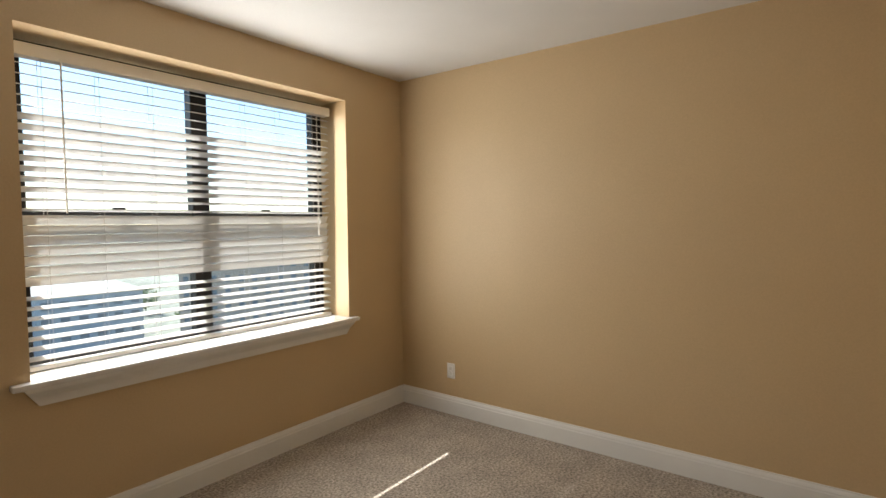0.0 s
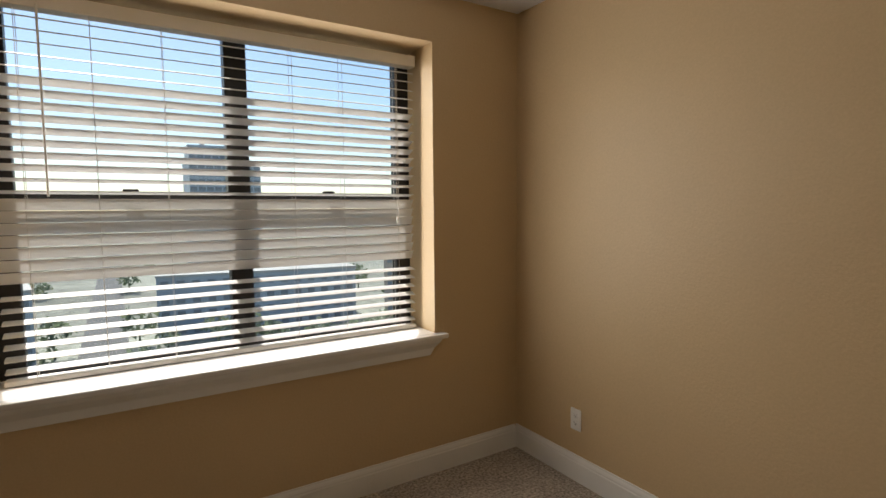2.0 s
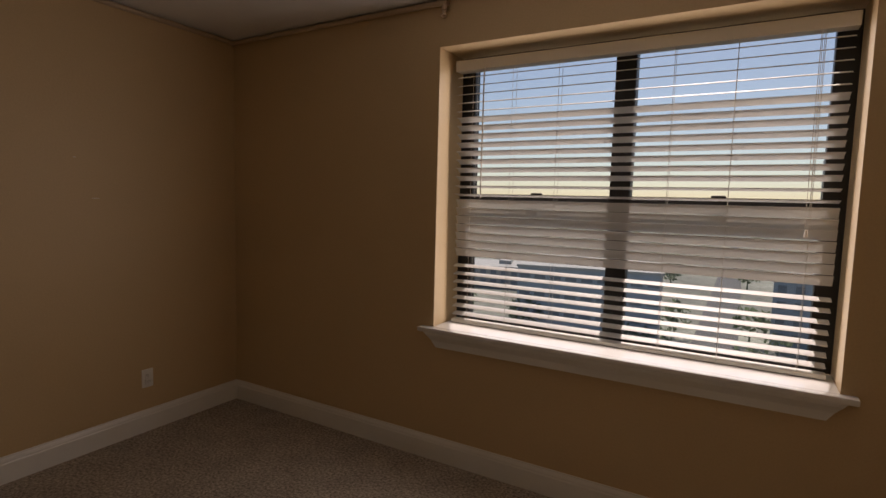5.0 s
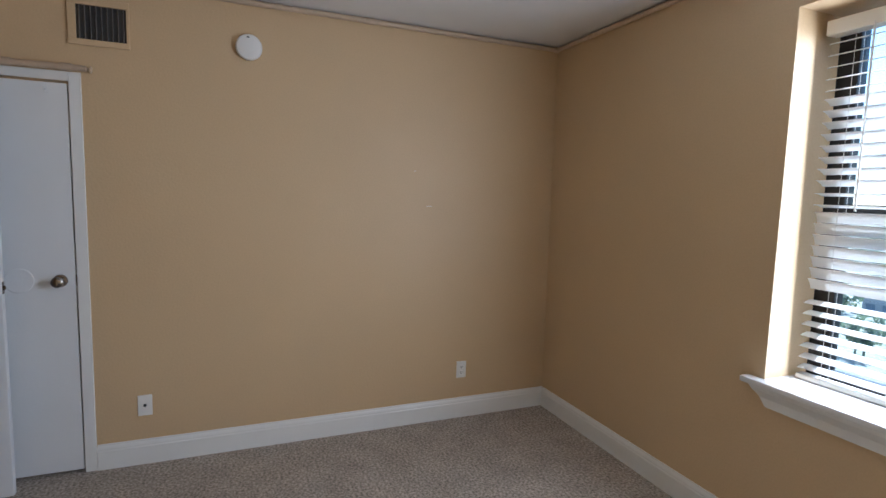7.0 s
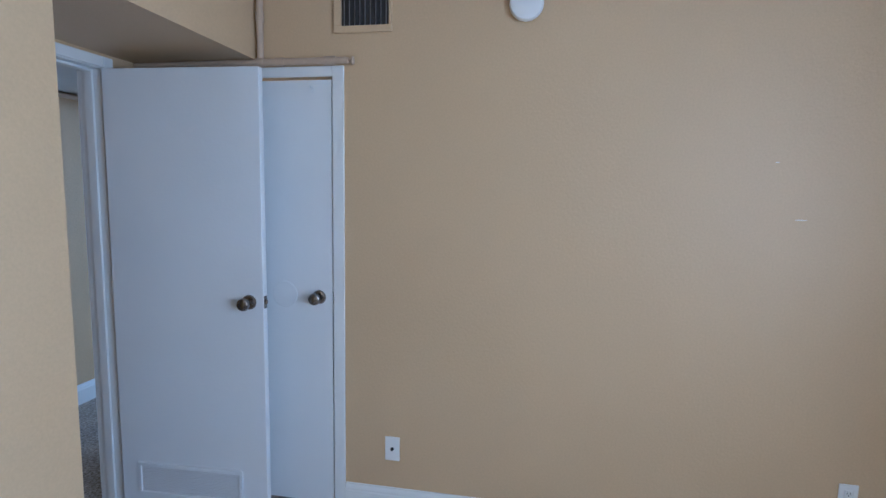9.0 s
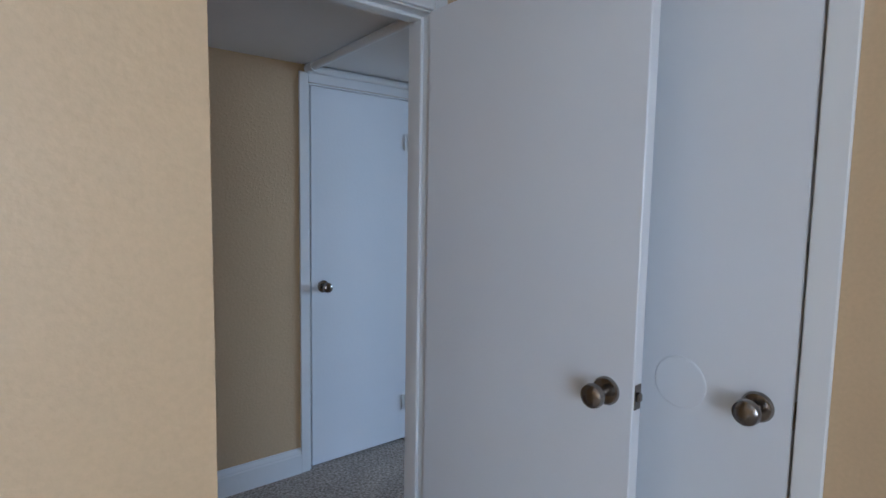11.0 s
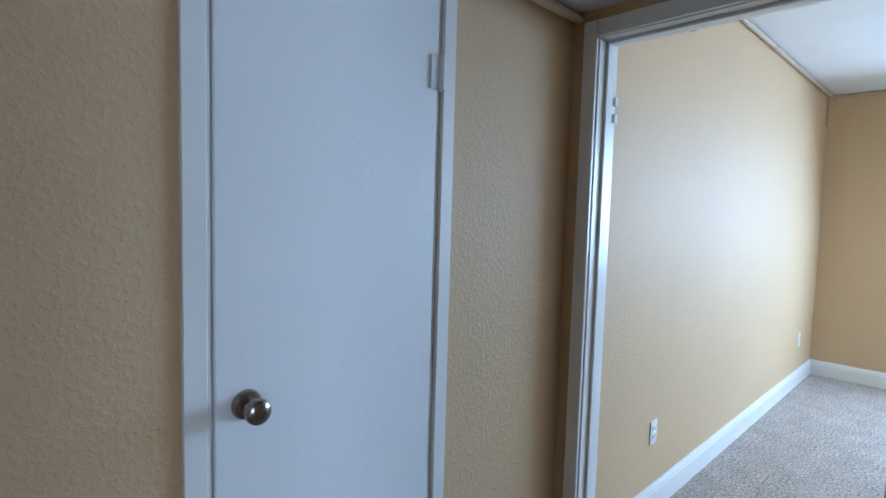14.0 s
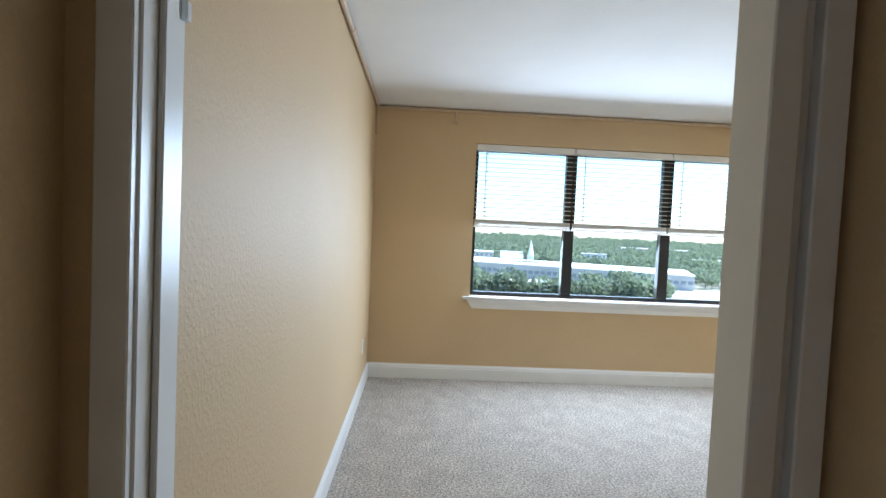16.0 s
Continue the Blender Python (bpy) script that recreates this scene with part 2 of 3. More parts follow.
for a, b, n in [((0.015, 0), (4.065, 0), (0, -1)), ((4.08, -3.195), (4.08, 0), (-1, 0)), ((0, -2.775), (0, 0), (1, 0)), ((1.01, -3.195), (4.065, -3.195), (0, 1)),
                ((1.07, -3.80), (1.07, -3.315), (-1, 0)), ((1.01, -3.315), (1.01, -3.195), (-1, 0)), ((0.138, -5.03), (1.20, -5.03), (0, 1)), ((-1.185, -5.03), (-0.588, -5.03), (0, 1)),
                ((-5.297, -4.97), (-1.335, -4.97), (0, 1)), ((-5.312, -4.97), (-5.312, -2.02), (1, 0)), ((-5.312, -2.018), (-5.312, -0.9), (1, 0)),
                ((-5.297, -0.9), (-1.335, -0.9), (0, -1)), ((1.20, -6.2), (1.20, -5.03), (1, 0))]:
    baseboard(a, b, n)

# ---- windows ----
def window(name, m, width, z0, z1, lights, label, meeting=True, mull=0.10, side=0.085):
    """A dark aluminium window; local x along the wall, y outwards, z up."""
    th = tagged(new(name), label, "window", kind="structure")
    th.matrix_world = m
    bm = bmesh.new()
    bx(bm, 0, side, 0, 0.06, z0, z1, bevel=0.003)
    bx(bm, width - side, width, 0, 0.06, z0, z1, bevel=0.003)
    bx(bm, side, width - side, 0.002, 0.058, z0, z0 + 0.035)
    bx(bm, side, width - side, 0.002, 0.058, z1 - 0.06, z1)
    part("window_frame", bm, M_FRAME, th)
    inner = width - 2 * side
    step = (inner - mull * (lights - 1)) / lights
    zm = (z0 + z1) / 2 - 0.03
    for i in range(lights):
        xa = side + i * (step + mull)
        xb = xa + step
        if i:
            part("mullion", box(xa - mull, xa, -0.012, 0.058, z0 + 0.035, z1 - 0.06, bevel=0.004), M_FRAME, th)
        if meeting:
            rail = part("meeting_rail", box(xa, xb, 0.008, 0.05, zm - 0.018, zm + 0.018, bevel=0.003), M_FRAME, th)
            part("sash_lock", box((xa + xb) / 2 - 0.03, (xa + xb) / 2 + 0.03, -0.008, 0.012, zm + 0.012, zm + 0.028, bevel=0.003), M_FRAME, rail)
        pane = part("pane", box(xa, xb, 0.028, 0.034, z0 + 0.035, z1 - 0.06), M_GLASS, th)
        pane.visible_shadow = False
    return th


def sill(name, m, x0, x1, deep, label, z, proj=0.055, apron=0.085):
    """A stool with a sloped apron; local x along the wall, -y into the room."""
    th = tagged(new(name), label, "window sill", kind="structure")
    th.matrix_world = m
    bm = bmesh.new()
    bx(bm, x0 - 0.075, x1 + 0.055, -proj, -0.001, z - 0.026, z, bevel=0.006, segments=2)
    bx(bm, x0 + 0.001, x1 - 0.001, -0.004, deep, z - 0.026, z - 0.0005)
    part("stool", bm, M_SILL, th, smooth=True)
    bm = bmesh.new()
    prof = [(-0.001, z - 0.027), (-0.048, z - 0.027), (-0.044, z - 0.042), (-0.030, z - 0.060), (-0.020, z - 0.075), (-0.018, z - 0.027 - apron), (-0.001, z - 0.027 - apron)]
    ends = []
    for s in (0, 1):
        ring = []
        for y, h in prof:
            inset = (z - 0.027 - h) * 0.7
            ring.append(bm.verts.new(((x0 - 0.035 + inset) if s == 0 else (x1 + 0.02 - inset), y, h)))
        ends.append(ring)
    for i in range(len(prof)):
        j = (i + 1) % len(prof)
        bm.faces.new((ends[0][i], ends[0][j], ends[1][j], ends[1][i]))
    bm.faces.new(ends[0])
    bm.faces.new(list(reversed(ends[1])))
    part("apron", bm, M_TRIM, th)
    return th


def slat_mesh(length, deep=0.050, mat=M_SLAT):
    """One slightly crowned slat along x."""
    bm = bmesh.new()
    rows = []
    for i in range(5):
        u = i / 4 - 0.5
        h = 0.0025 * (1 - (2 * u) ** 2)
        rows.append([(u * deep, h - 0.0012), (u * deep, h + 0.0012)])
    loop = [r[0] for r in rows] + [r[1] for r in reversed(rows)]
    ends = [[bm.verts.new((x, y, z)) for y, z in loop] for x in (0, length)]
    for i in range(len(loop)):
        j = (i + 1) % len(loop)
        bm.faces.new((ends[0][i], ends[0][j], ends[1][j], ends[1][i]))
    bm.faces.new(ends[0])
    bm.faces.new(list(reversed(ends[1])))
    bmesh.ops.recalc_face_normals(bm, faces=bm.faces)
    me = bpy.data.meshes.new("slat")
    bm.to_mesh(me)
    bm.free()
    me.materials.append(mat)
    return me


def blind(name, m, length, top, bottom, tilts, pitch, label, rail_h=0.068, wand=0.10, cords=(0.06, 0.19, 0.33, 0.63, 0.77, 0.94), pull=0.93, stack=0, group="", wand_len=0.7, slat_mat=M_SLAT):
    """A horizontal blind; local x along the wall, y outwards. tilts(z): degrees by which the outer edge is raised."""
    th = tagged(new(name), label, "blind", group)
    th.matrix_world = m
    part("headrail", box(0, length, -0.038, 0.03, top - rail_h, top, bevel=0.004, segments=2), M_BLIND, th, "white valance over the headrail")
    me = slat_mesh(length - 0.02, mat=slat_mat)
    z = top - rail_h - 0.028
    while z > bottom + 0.03 + stack * 0.004:
        s = new("slat", me)
        s.parent = th
        s.matrix_local = pose(0.01, 0, z, tilts(z) + random.uniform(-0.7, 0.7), random.uniform(-0.05, 0.05), 0)
        z -= pitch
        if tilts(z + pitch) < -50 and tilts(z) > 0:
            z -= 0.030
    for i in range(stack):
        s = new("slat", me)
        s.parent = th
        s.matrix_local = pose(0.01, 0, bottom + 0.024 + i * 0.0042, 0, 0, 0)
    part("bottom_rail", box(0.006, length - 0.006, -0.026, 0.026, bottom, bottom + 0.020, bevel=0.004, segments=2), M_BLIND, th)
    for c in cords:
        bm = bmesh.new()
        for y in (-0.027, 0.027):
            rod(bm, (c * length, y, bottom + 0.01), (c * length, y, top - rail_h), 0.0011, 6)
        part("ladder_cord", bm, M_CORD, th)
    if wand:
        part("wand", rod(bmesh.new(), (wand * length, -0.045, top - rail_h - wand_len), (wand * length, -0.045, top - rail_h + 0.01), 0.0042, 8), M_CORD, th)
    if pull:
        bm = bmesh.new()
        rod(bm, (pull * length, -0.042, top - rail_h - 0.8), (pull * length, -0.042, top - rail_h), 0.0012, 6)
        rod(bm, (pull * length + 0.012, -0.042, top - rail_h - 0.8), (pull * length + 0.004, -0.042, top - rail_h), 0.0012, 6)
        cord = part("pull_cord", bm, M_CORD, th)
        part("tassel", lathe(bmesh.new(), [(0.002, 0), (0.006, -0.005), (0.008, -0.03), (0.007, -0.033)], pose(pull * length + 0.006, -0.042, top - rail_h - 0.8), 10), M_BLIND, cord)
    return th


def tilt_bedroom(z):
    if z > 1.950:
        return 14
    if z > 1.568:
        return -27
    if z > 1.497:
        return -12
    if z > 1.157:
        return -62
    return 13


window("window_1", pose(WX0, 0.265, 0), WX1 - WX0, WZ0, WZ1, 2, "dark bronze two-light window behind a blind")
sill("window_sill", pose(0, 0, 0), WX0, WX1, 0.262, "white window sill with a moulded apron", WZ0)
blind("window_blind", pose(WX0 + 0.024, 0.175, 0), WX1 - WX0 - 0.048, 2.254, 0.776, tilt_bedroom, 0.0468, "wide white slatted blind lowered to the sill", rail_h=0.058)
WT = pose(-5.312, 0, 0, 0, 0, 90)
# local x runs along +y, local y runs along -x
window("window_2", pose(-5.312 - 0.09, V0, 0, 0, 0, 90), V1 - V0, VZ0, VZ1, 3, "dark bronze three-light window over the town", meeting=False, mull=0.10, side=0.035)
sill("window_sill", WT, V0, V1, 0.085, "white window sill under the three-light window", VZ0)
third = (V1 - V0) / 3
for i in range(3):
    blind("window_blind", pose(-5.312 - 0.040, V0 + i * third + 0.004, 0, 0, 0, 90), third - 0.008, 2.23, 1.455, lambda z: 8, 0.042, "white slatted blind raised to half the window", rail_h=0.055, wand=0.10, cords=(0.12, 0.88), pull=0, stack=12, group="second bedroom blinds", wand_len=0.62, slat_mat=M_BLIND)


# ---- doors ----
def knob(parent, m, mat=None):
    """A round door knob on a rose; local z off the door."""
    mat = mat or M_NICKEL
    k = part("knob", lathe(bmesh.new(), [(0.010, 0.004), (0.011, 0.028), (0.017, 0.034), (0.0255, 0.045), (0.0275, 0.054), (0.0255, 0.064), (0.018, 0.070), (0.006, 0.0715)], m, 28), mat, parent, "satin nickel door knob", smooth=True)
    part("rose", lathe(bmesh.new(), [(0.0325, 0), (0.0325, 0.004), (0.029, 0.009), (0.016, 0.0125), (0.010, 0.013)], m, 28), mat, k, smooth=True)
    return k


def door(name, m, width, height, label, hinge_z=(), hinge_mat=None, knobs=(1,), knob_z=0.97, vent=False, thick=0.035, mark=False, latch=True):
    """A flush slab door; local x from hinge to latch, local y = 0 its front face (towards -y), z up."""
    th = tagged(new(name), label, "door", kind="structure")
    th.matrix_world = m
    part("leaf", box(0, width, 0, thick, 0.018, height, bevel=0.0025), M_DOOR, th)
    for side in knobs:
        if side > 0:
            knob(th, pose(width - 0.065, 0, knob_z, 90, 0, 0))
        else:
            knob(th, pose(width - 0.065, thick, knob_z, -90, 0, 0))
    if latch:
        p = part("latch_plate", box(width - 0.0005, width + 0.002, thick / 2 - 0.0125, thick / 2 + 0.0125, knob_z - 0.028, knob_z + 0.028, bevel=0.0005), M_NICKEL, th, "steel latch plate")
        part("latch_bolt", box(width + 0.001, width + 0.010, thick / 2 - 0.007, thick / 2 + 0.007, knob_z - 0.010, knob_z + 0.010, bevel=0.003), M_NICKEL, p)
    for z in hinge_z:
        bm = bmesh.new()
        bx(bm, -0.006, 0.030, -0.006, 0.0, z - 0.045, z + 0.045)
        rod(bm, (-0.007, -0.009, z - 0.047), (-0.007, -0.009, z + 0.047), 0.0085, 12)
        part("hinge", bm, hinge_mat or M_DOOR, th, "white painted hinge")
    if vent:
        bm = bmesh.new()
        a, b, c, d, w = 0.085, width - 0.115, 0.085, 0.245, 0.018
        for q in ((a, b, c, c + w), (a, b, d - w, d), (a, a + w, c + w, d - w), (b - w, b, c + w, d - w)):
            bx(bm, q[0], q[1], -0.010, 0.0, q[2], q[3], bevel=0.002)
        v = part("vent_frame", bm, M_DOOR, th, "white framed transfer grille")
        bm = bmesh.new()
        for i in range(18):
            z = c + w + 0.004 + i * (d - c - 2 * w - 0.008) / 17
            bx(bm, a + w, b - w, -0.003, 0.0, z - 0.0026, z + 0.0022)
        part("vent_louvre", bm, M_DOOR, v)
        # dark sheet puts the shade between the louvres into colour
        part("vent_shade", box(a + w, b - w, -0.0012, 0.0005, c + w, d - w), M_VENT, v)
    if mark:
        part("wall_bumper", lathe(bmesh.new(), [(0.062, 0), (0.062, 0.0022), (0.059, 0.0035), (0.004, 0.0036)], pose(width - 0.235, 0, knob_z + 0.005, 90, 0, 0), 40), M_DOOR, th, "round white painted knob bumper")
    return th


def casing(name, pieces, label):
    """White wooden frame boards, each a part of one frame."""
    th = tagged(new(name), label, "door frame", kind="structure")
    for kind, b in pieces:
        part(kind, box(*b, bevel=0.0025), M_TRIM, th)
    return th


# bedroom doorway: jambs, stops and casing on both faces
casing("door_frame_1", [
    ("jamb", (D0 - 0.019, D0, -3.938, -3.822, 0, DZ)), ("jamb", (D1, D1 + 0.019, -3.938, -3.822, 0, DZ)), ("head_jamb", (D0 - 0.019, D1 + 0.019, -3.937, -3.823, DZ, DZ + 0.019)),
    ("stop", (D0, D0 + 0.011, -3.905, -3.862, 0, DZ - 0.001)), ("stop", (D1 - 0.011, D1, -3.905, -3.862, 0, DZ - 0.001)), ("stop", (D0 + 0.011, D1 - 0.011, -3.904, -3.863, DZ - 0.012, DZ)),
    ("casing", (D1 + 0.004, 1.0685, -3.8215, -3.806, 0, DZ + 0.05)), ("casing", (D0 - 0.052, D0 - 0.004, -3.8215, -3.806, 0, DZ + 0.05)), ("head_casing", (D0 - 0.002, D1 + 0.002, -3.821, -3.807, DZ + 0.004, DZ + 0.05)),
    ("casing", (D1 + 0.004, D1 + 0.056, -3.954, -3.9385, 0, DZ + 0.056)), ("casing", (D0 - 0.056, D0 - 0.004, -3.954, -3.9385, 0, DZ + 0.056)), ("head_casing", (D0 - 0.002, D1 + 0.002, -3.953, -3.939, DZ + 0.004, DZ + 0.056))],
    "white painted wooden frame of the bedroom doorway")
# the open leaf stands along the west wall: hinge at the south, front face to the east
door("door_1", pose(0.221, -3.803, 0, 0, 0, 93.0), 0.722, 2.03, "white flush bedroom door standing wide open", hinge_z=(), knobs=(1,), knob_z=1.03, vent=True)
casing("door_frame_2", [
    ("casing", (0, 0.012, -2.830, -2.777, 0, 2.065)), ("casing", (0, 0.012, -3.613, -3.560, 0, 2.065)), ("head_casing", (0.0005, 0.0115, -3.560, -2.830, 2.020, 2.065)),
    ("jamb", (-0.118, -0.001, -2.8295, -2.826, 0, 2.018)), ("jamb", (-0.118, -0.001, -3.5595, -3.556, 0, 2.018)), ("stop", (-0.06, -0.045, -2.842, -2.830, 0, 2.016))],
    "white wooden closet door frame")
closet = door("door_2", pose(0.004, -3.552, 0, 0, 0, 90), 0.715, 2.008, "white flush closet door pulled almost shut", knobs=(1,), knob_z=1.03, mark=True)
bm = bmesh.new()
bx(bm, 0.618, 0.636, -0.003, 0.0, 1.950, 1.985, bevel=0.001)
rod(bm, (0.627, -0.003, 1.972), (0.627, -0.026, 1.966), 0.0035, 8)
rod(bm, (0.627, -0.026, 1.966), (0.627, -0.030, 1.980), 0.0035, 8)
part("coat_hook", bm, M_DOOR, closet, "small white painted hook")
# hall closet door, latch to the east, hinges to the west
casing("door_frame_3", [
    ("casing", (HD1, HD1 + 0.048, -5.0295, -5.016, 0, 2.093)), ("casing", (HD0 - 0.048, HD0, -5.0295, -5.016, 0, 2.093)), ("head_casing", (HD0, HD1, -5.029, -5.0165, 2.045, 2.093)),
    ("jamb", (HD1 - 0.012, HD1, -5.148, -5.029, 0, 2.043)), ("jamb", (HD0, HD0 + 0.012, -5.148, -5.029, 0, 2.043)), ("head_jamb", (HD0 + 0.012, HD1 - 0.012, -5.148, -5.029, 2.034, 2.0445))],
    "white wooden frame of the hall closet")
door("door_3", pose(HD0 + 0.015, -5.022, 0, 0, 0, 0) @ Matrix.Diagonal((1, -1, 1, 1)), HD1 - HD0 - 0.030, 2.030, "white flush hall closet door, shut", hinge_z=(1.79, 0.25), knobs=(1,), knob_z=0.995, latch=False)
# second bedroom doorway
casing("door_frame_4", [
    ("jamb", (-1.333, -1.202, B0 - 0.019, B0, 0, 2.03)), ("jamb", (-1.333, -1.202, B1, B1 + 0.019, 0, 2.03)), ("head_jamb", (-1.332, -1.203, B0 - 0.019, B1 + 0.019, 2.03, 2.049)),
    ("stop", (-1.288, -1.245, B0, B0 + 0.011, 0, 2.029)), ("stop", (-1.288, -1.245, B1 - 0.011, B1, 0, 2.029)), ("stop", (-1.287, -1.246, B0 + 0.011, B1 - 0.011, 2.018, 2.03)),
    ("casing", (-1.2015, -1.186, B0 - 0.056, B0 - 0.004, 0, 2.09)), ("built_out_casing", (-1.20, -1.114, -4.074, -4.030, 0, 2.09)), ("built_out_casing", (-1.20, -1.140, -4.030, -4.000, 0, 2.089)), ("built_out_casing", (-1.20, -1.122, -4.000, -3.957, 0, 2.09)), ("head_casing", (-1.201, -1.187, B0 - 0.002, -4.075, 2.034, 2.09))],
    "white wooden frame of the second bedroom doorway")
hp = thing("strike_hinge", (-1.32, B0, 1.75), "white painted empty hinge leaf on the door jamb", "hinge")
for z in (-0.03, 0.03):
    part("hinge_leaf", box(-1.332, -1.315, B0, B0 + 0.010, 1.80 + z - 0.016, 1.80 + z + 0.016, bevel=0.002), M_DOOR, hp).matrix_parent_inverse = hp.matrix_world.inverted()

# entry door of the foyer
casing("door_frame_5", [("casing", (1.545, 1.615, -6.1995, -6.184, 0, 2.09)), ("head_casing", (1.615, 2.60, -6.199, -6.185, 2.035, 2.09)), ("jamb", (1.615, 1.632, -6.2, -6.178, 0, 2.033))], "white wooden frame of the entry door")
entry = door("door_4", pose(2.53, -6.165, 0, 0, 0, 180), 0.893, 2.03, "white flush entry door, shut", knobs=(), latch=False)
for z, r in ((1.03, 0.028), (0.86, 0.026)):
    part("deadbolt" if z > 1 else "knob", lathe(bmesh.new(), [(r, 0), (r, 0.010), (r * 0.8, 0.022), (r * 0.3, 0.024)], pose(0.845, 0, z, 90, 0, 0), 20), M_SLOT, entry, "dark metal lock", smooth=True)


# ---- fixtures ----
def outlet(m, label, jack=False, switch=False, group=""):
    """A wall plate; local x along the wall, -y off the wall."""
    th = tagged(new("light_switch" if switch else "cable_outlet" if jack else "wall_outlet"), label, "switch" if switch else "outlet", group)
    th.matrix_world = m
    part("plate", box(-0.035, 0.035, -0.006, 0, -0.0575, 0.0575, bevel=0.003, segments=2), M_PLATE, th, smooth=True)
    if jack:
        j = part("jack", lathe(bmesh.new(), [(0.008, 0), (0.008, 0.003), (0.005, 0.003), (0.0048, 0.012), (0.003, 0.0125)], pose(0, -0.006, 0, 90, 0, 0), 14), M_SLOT, th, "dark coaxial jack")
    elif switch:
        part("toggle", box(-0.006, 0.006, -0.016, -0.005, -0.004, 0.014, bevel=0.002), M_PLATE, th)
    else:
        for z in (-0.020, 0.020):
            r = part("receptacle", box(-0.017, 0.017, -0.0082, -0.005, z - 0.0145, z + 0.0145, bevel=0.003), M_PLATE, th)
            # raised dark tabs stand in for the shade inside the pin holes
            for x in (-0.006, 0.006):
                part("slot", box(x - 0.001, x + 0.001, -0.0087, -0.008, z - 0.003, z + 0.006), M_SLOT, r)
            part("ground_hole", lathe(bmesh.new(), [(0.0022, 0), (0.0022, 0.0006)], pose(0, -0.0082, z - 0.008, 90, 0, 0), 10), M_SLOT, r)
    for z in ((0.042, -0.042) if jack or switch else (0.0,)):
        part("screw", lathe(bmesh.new(), [(0.003, 0), (0.003, 0.001), (0.001, 0.0014)], pose(0, -0.006, z, 90, 0, 0), 10), M_PLATE, th)
    return th


outlet(pose(4.08, -0.480, 0.328, 0, 0, -90), "white duplex outlet low on the tan wall", group="wall outlets")
outlet(pose(0, -0.658, 0.335, 0, 0, 90), "white duplex outlet low on the tan wall", group="wall outlets")
outlet(pose(0, -2.547, 0.330, 0, 0, 90), "white cable plate with one dark jack beside the closet", jack=True)
outlet(pose(-1.932, -4.97, 0.40, 0, 0, 180), "white duplex outlet on the textured wall", group="wall outlets")
outlet(pose(-4.805, -4.97, 0.40, 0, 0, 180), "white duplex outlet near the window corner", group="wall outlets")
outlet(pose(1.51, -6.2, 1.125, 0, 0, 180), "white light switch beside the entry door", switch=True)

det = tagged(new("smoke_detector"), "round white smoke detector on the tan wall", "smoke detector")
det.matrix_world = pose(0, -1.996, 2.284, 0, 90, 0)
part("base", lathe(bmesh.new(), [(0.060, 0), (0.062, 0.006), (0.061, 0.010)], None, 40), M_PLATE, det, smooth=True)
part("cover", lathe(bmesh.new(), [(0.067, 0.010), (0.069, 0.014), (0.068, 0.026), (0.063, 0.034), (0.050, 0.038), (0.010, 0.039)], None, 40), M_PLATE, det, smooth=True)
# dark block painted as the shade inside the sensor opening
part("sensor_slot", box(-0.052, -0.046, -0.012, 0.002, 0.0375, 0.0392), M_SLOT, det)

vent = thing("wall_vent", (0, -2.69, 2.312), "tan framed return-air vent with dark upright louvres", "vent")
def vent_part(name, b, mat, bevel=0.0):
    part(name, box(*b, bevel=bevel), mat, vent).matrix_parent_inverse = vent.matrix_world.inverted()
for b in ((0.0, 0.014, -2.822, -2.560, 2.392, 2.425), (0.0, 0.014, -2.822, -2.560, 2.200, 2.229), (0.0, 0.0135, -2.822, -2.788, 2.229, 2.392), (0.0, 0.0135, -2.592 + 0.018, -2.560, 2.229, 2.392)):
    vent_part("frame", b, M_WALL, 0.002)
# near-black sheet stands in for the shade inside the duct
vent_part("backing", (0.0005, 0.002, -2.788, -2.574, 2.229, 2.392), M_SLOT)
for i in range(9):
    y = -2.776 + i * 0.0235
    bm = bmesh.new()
    bmesh.ops.create_cube(bm, size=1.0, matrix=pose(0.0075, y + 0.002, 2.3105, 0, 0, 35) @ Matrix.Diagonal((0.012, 0.0012, 0.160, 1)))
    part("louvre", bm, M_VENT, vent).matrix_parent_inverse = vent.matrix_world.inverted()


def pipe(points, r, mat, label, couplings=(), heads=(), name="sprinkler_pipe"):
    """A painted pipe through the given points, with couplings and sprinkler heads as parts."""
    th = thing(name, points[0], label, "pipe")
    inv = th.matrix_world.inverted()
    for a, b in zip(points, points[1:]):
        part("pipe_run", rod(bmesh.new(), a, b, r, 14), mat, th, smooth=True).matrix_parent_inverse = inv
    for p in points[1:-1]:
        bm = bmesh.new()
        bmesh.ops.create_uvsphere(bm, u_segments=14, v_segments=8, radius=r * 1.3, matrix=Matrix.Translation(p))
        part("elbow", bm, mat, th, smooth=True).matrix_parent_inverse = inv
    for a, b in couplings:
        part("coupling", rod(bmesh.new(), a, b, r * 1.28, 14), mat, th, smooth=True).matrix_parent_inverse = inv
    for a, b in heads:
        d = (Vector(b) - Vector(a)).length
        part("sprinkler_head", lathe(bmesh.new(), [(r * 0.9, 0), (r * 0.9, d * 0.5), (r * 0.55, d * 0.55), (r * 0.55, d * 0.8), (r * 1.15, d * 0.84), (r * 1.15, d * 0.95), (r * 0.3, d)], along(a, b), 14), mat, th, smooth=True).matrix_parent_inverse = inv
    return th


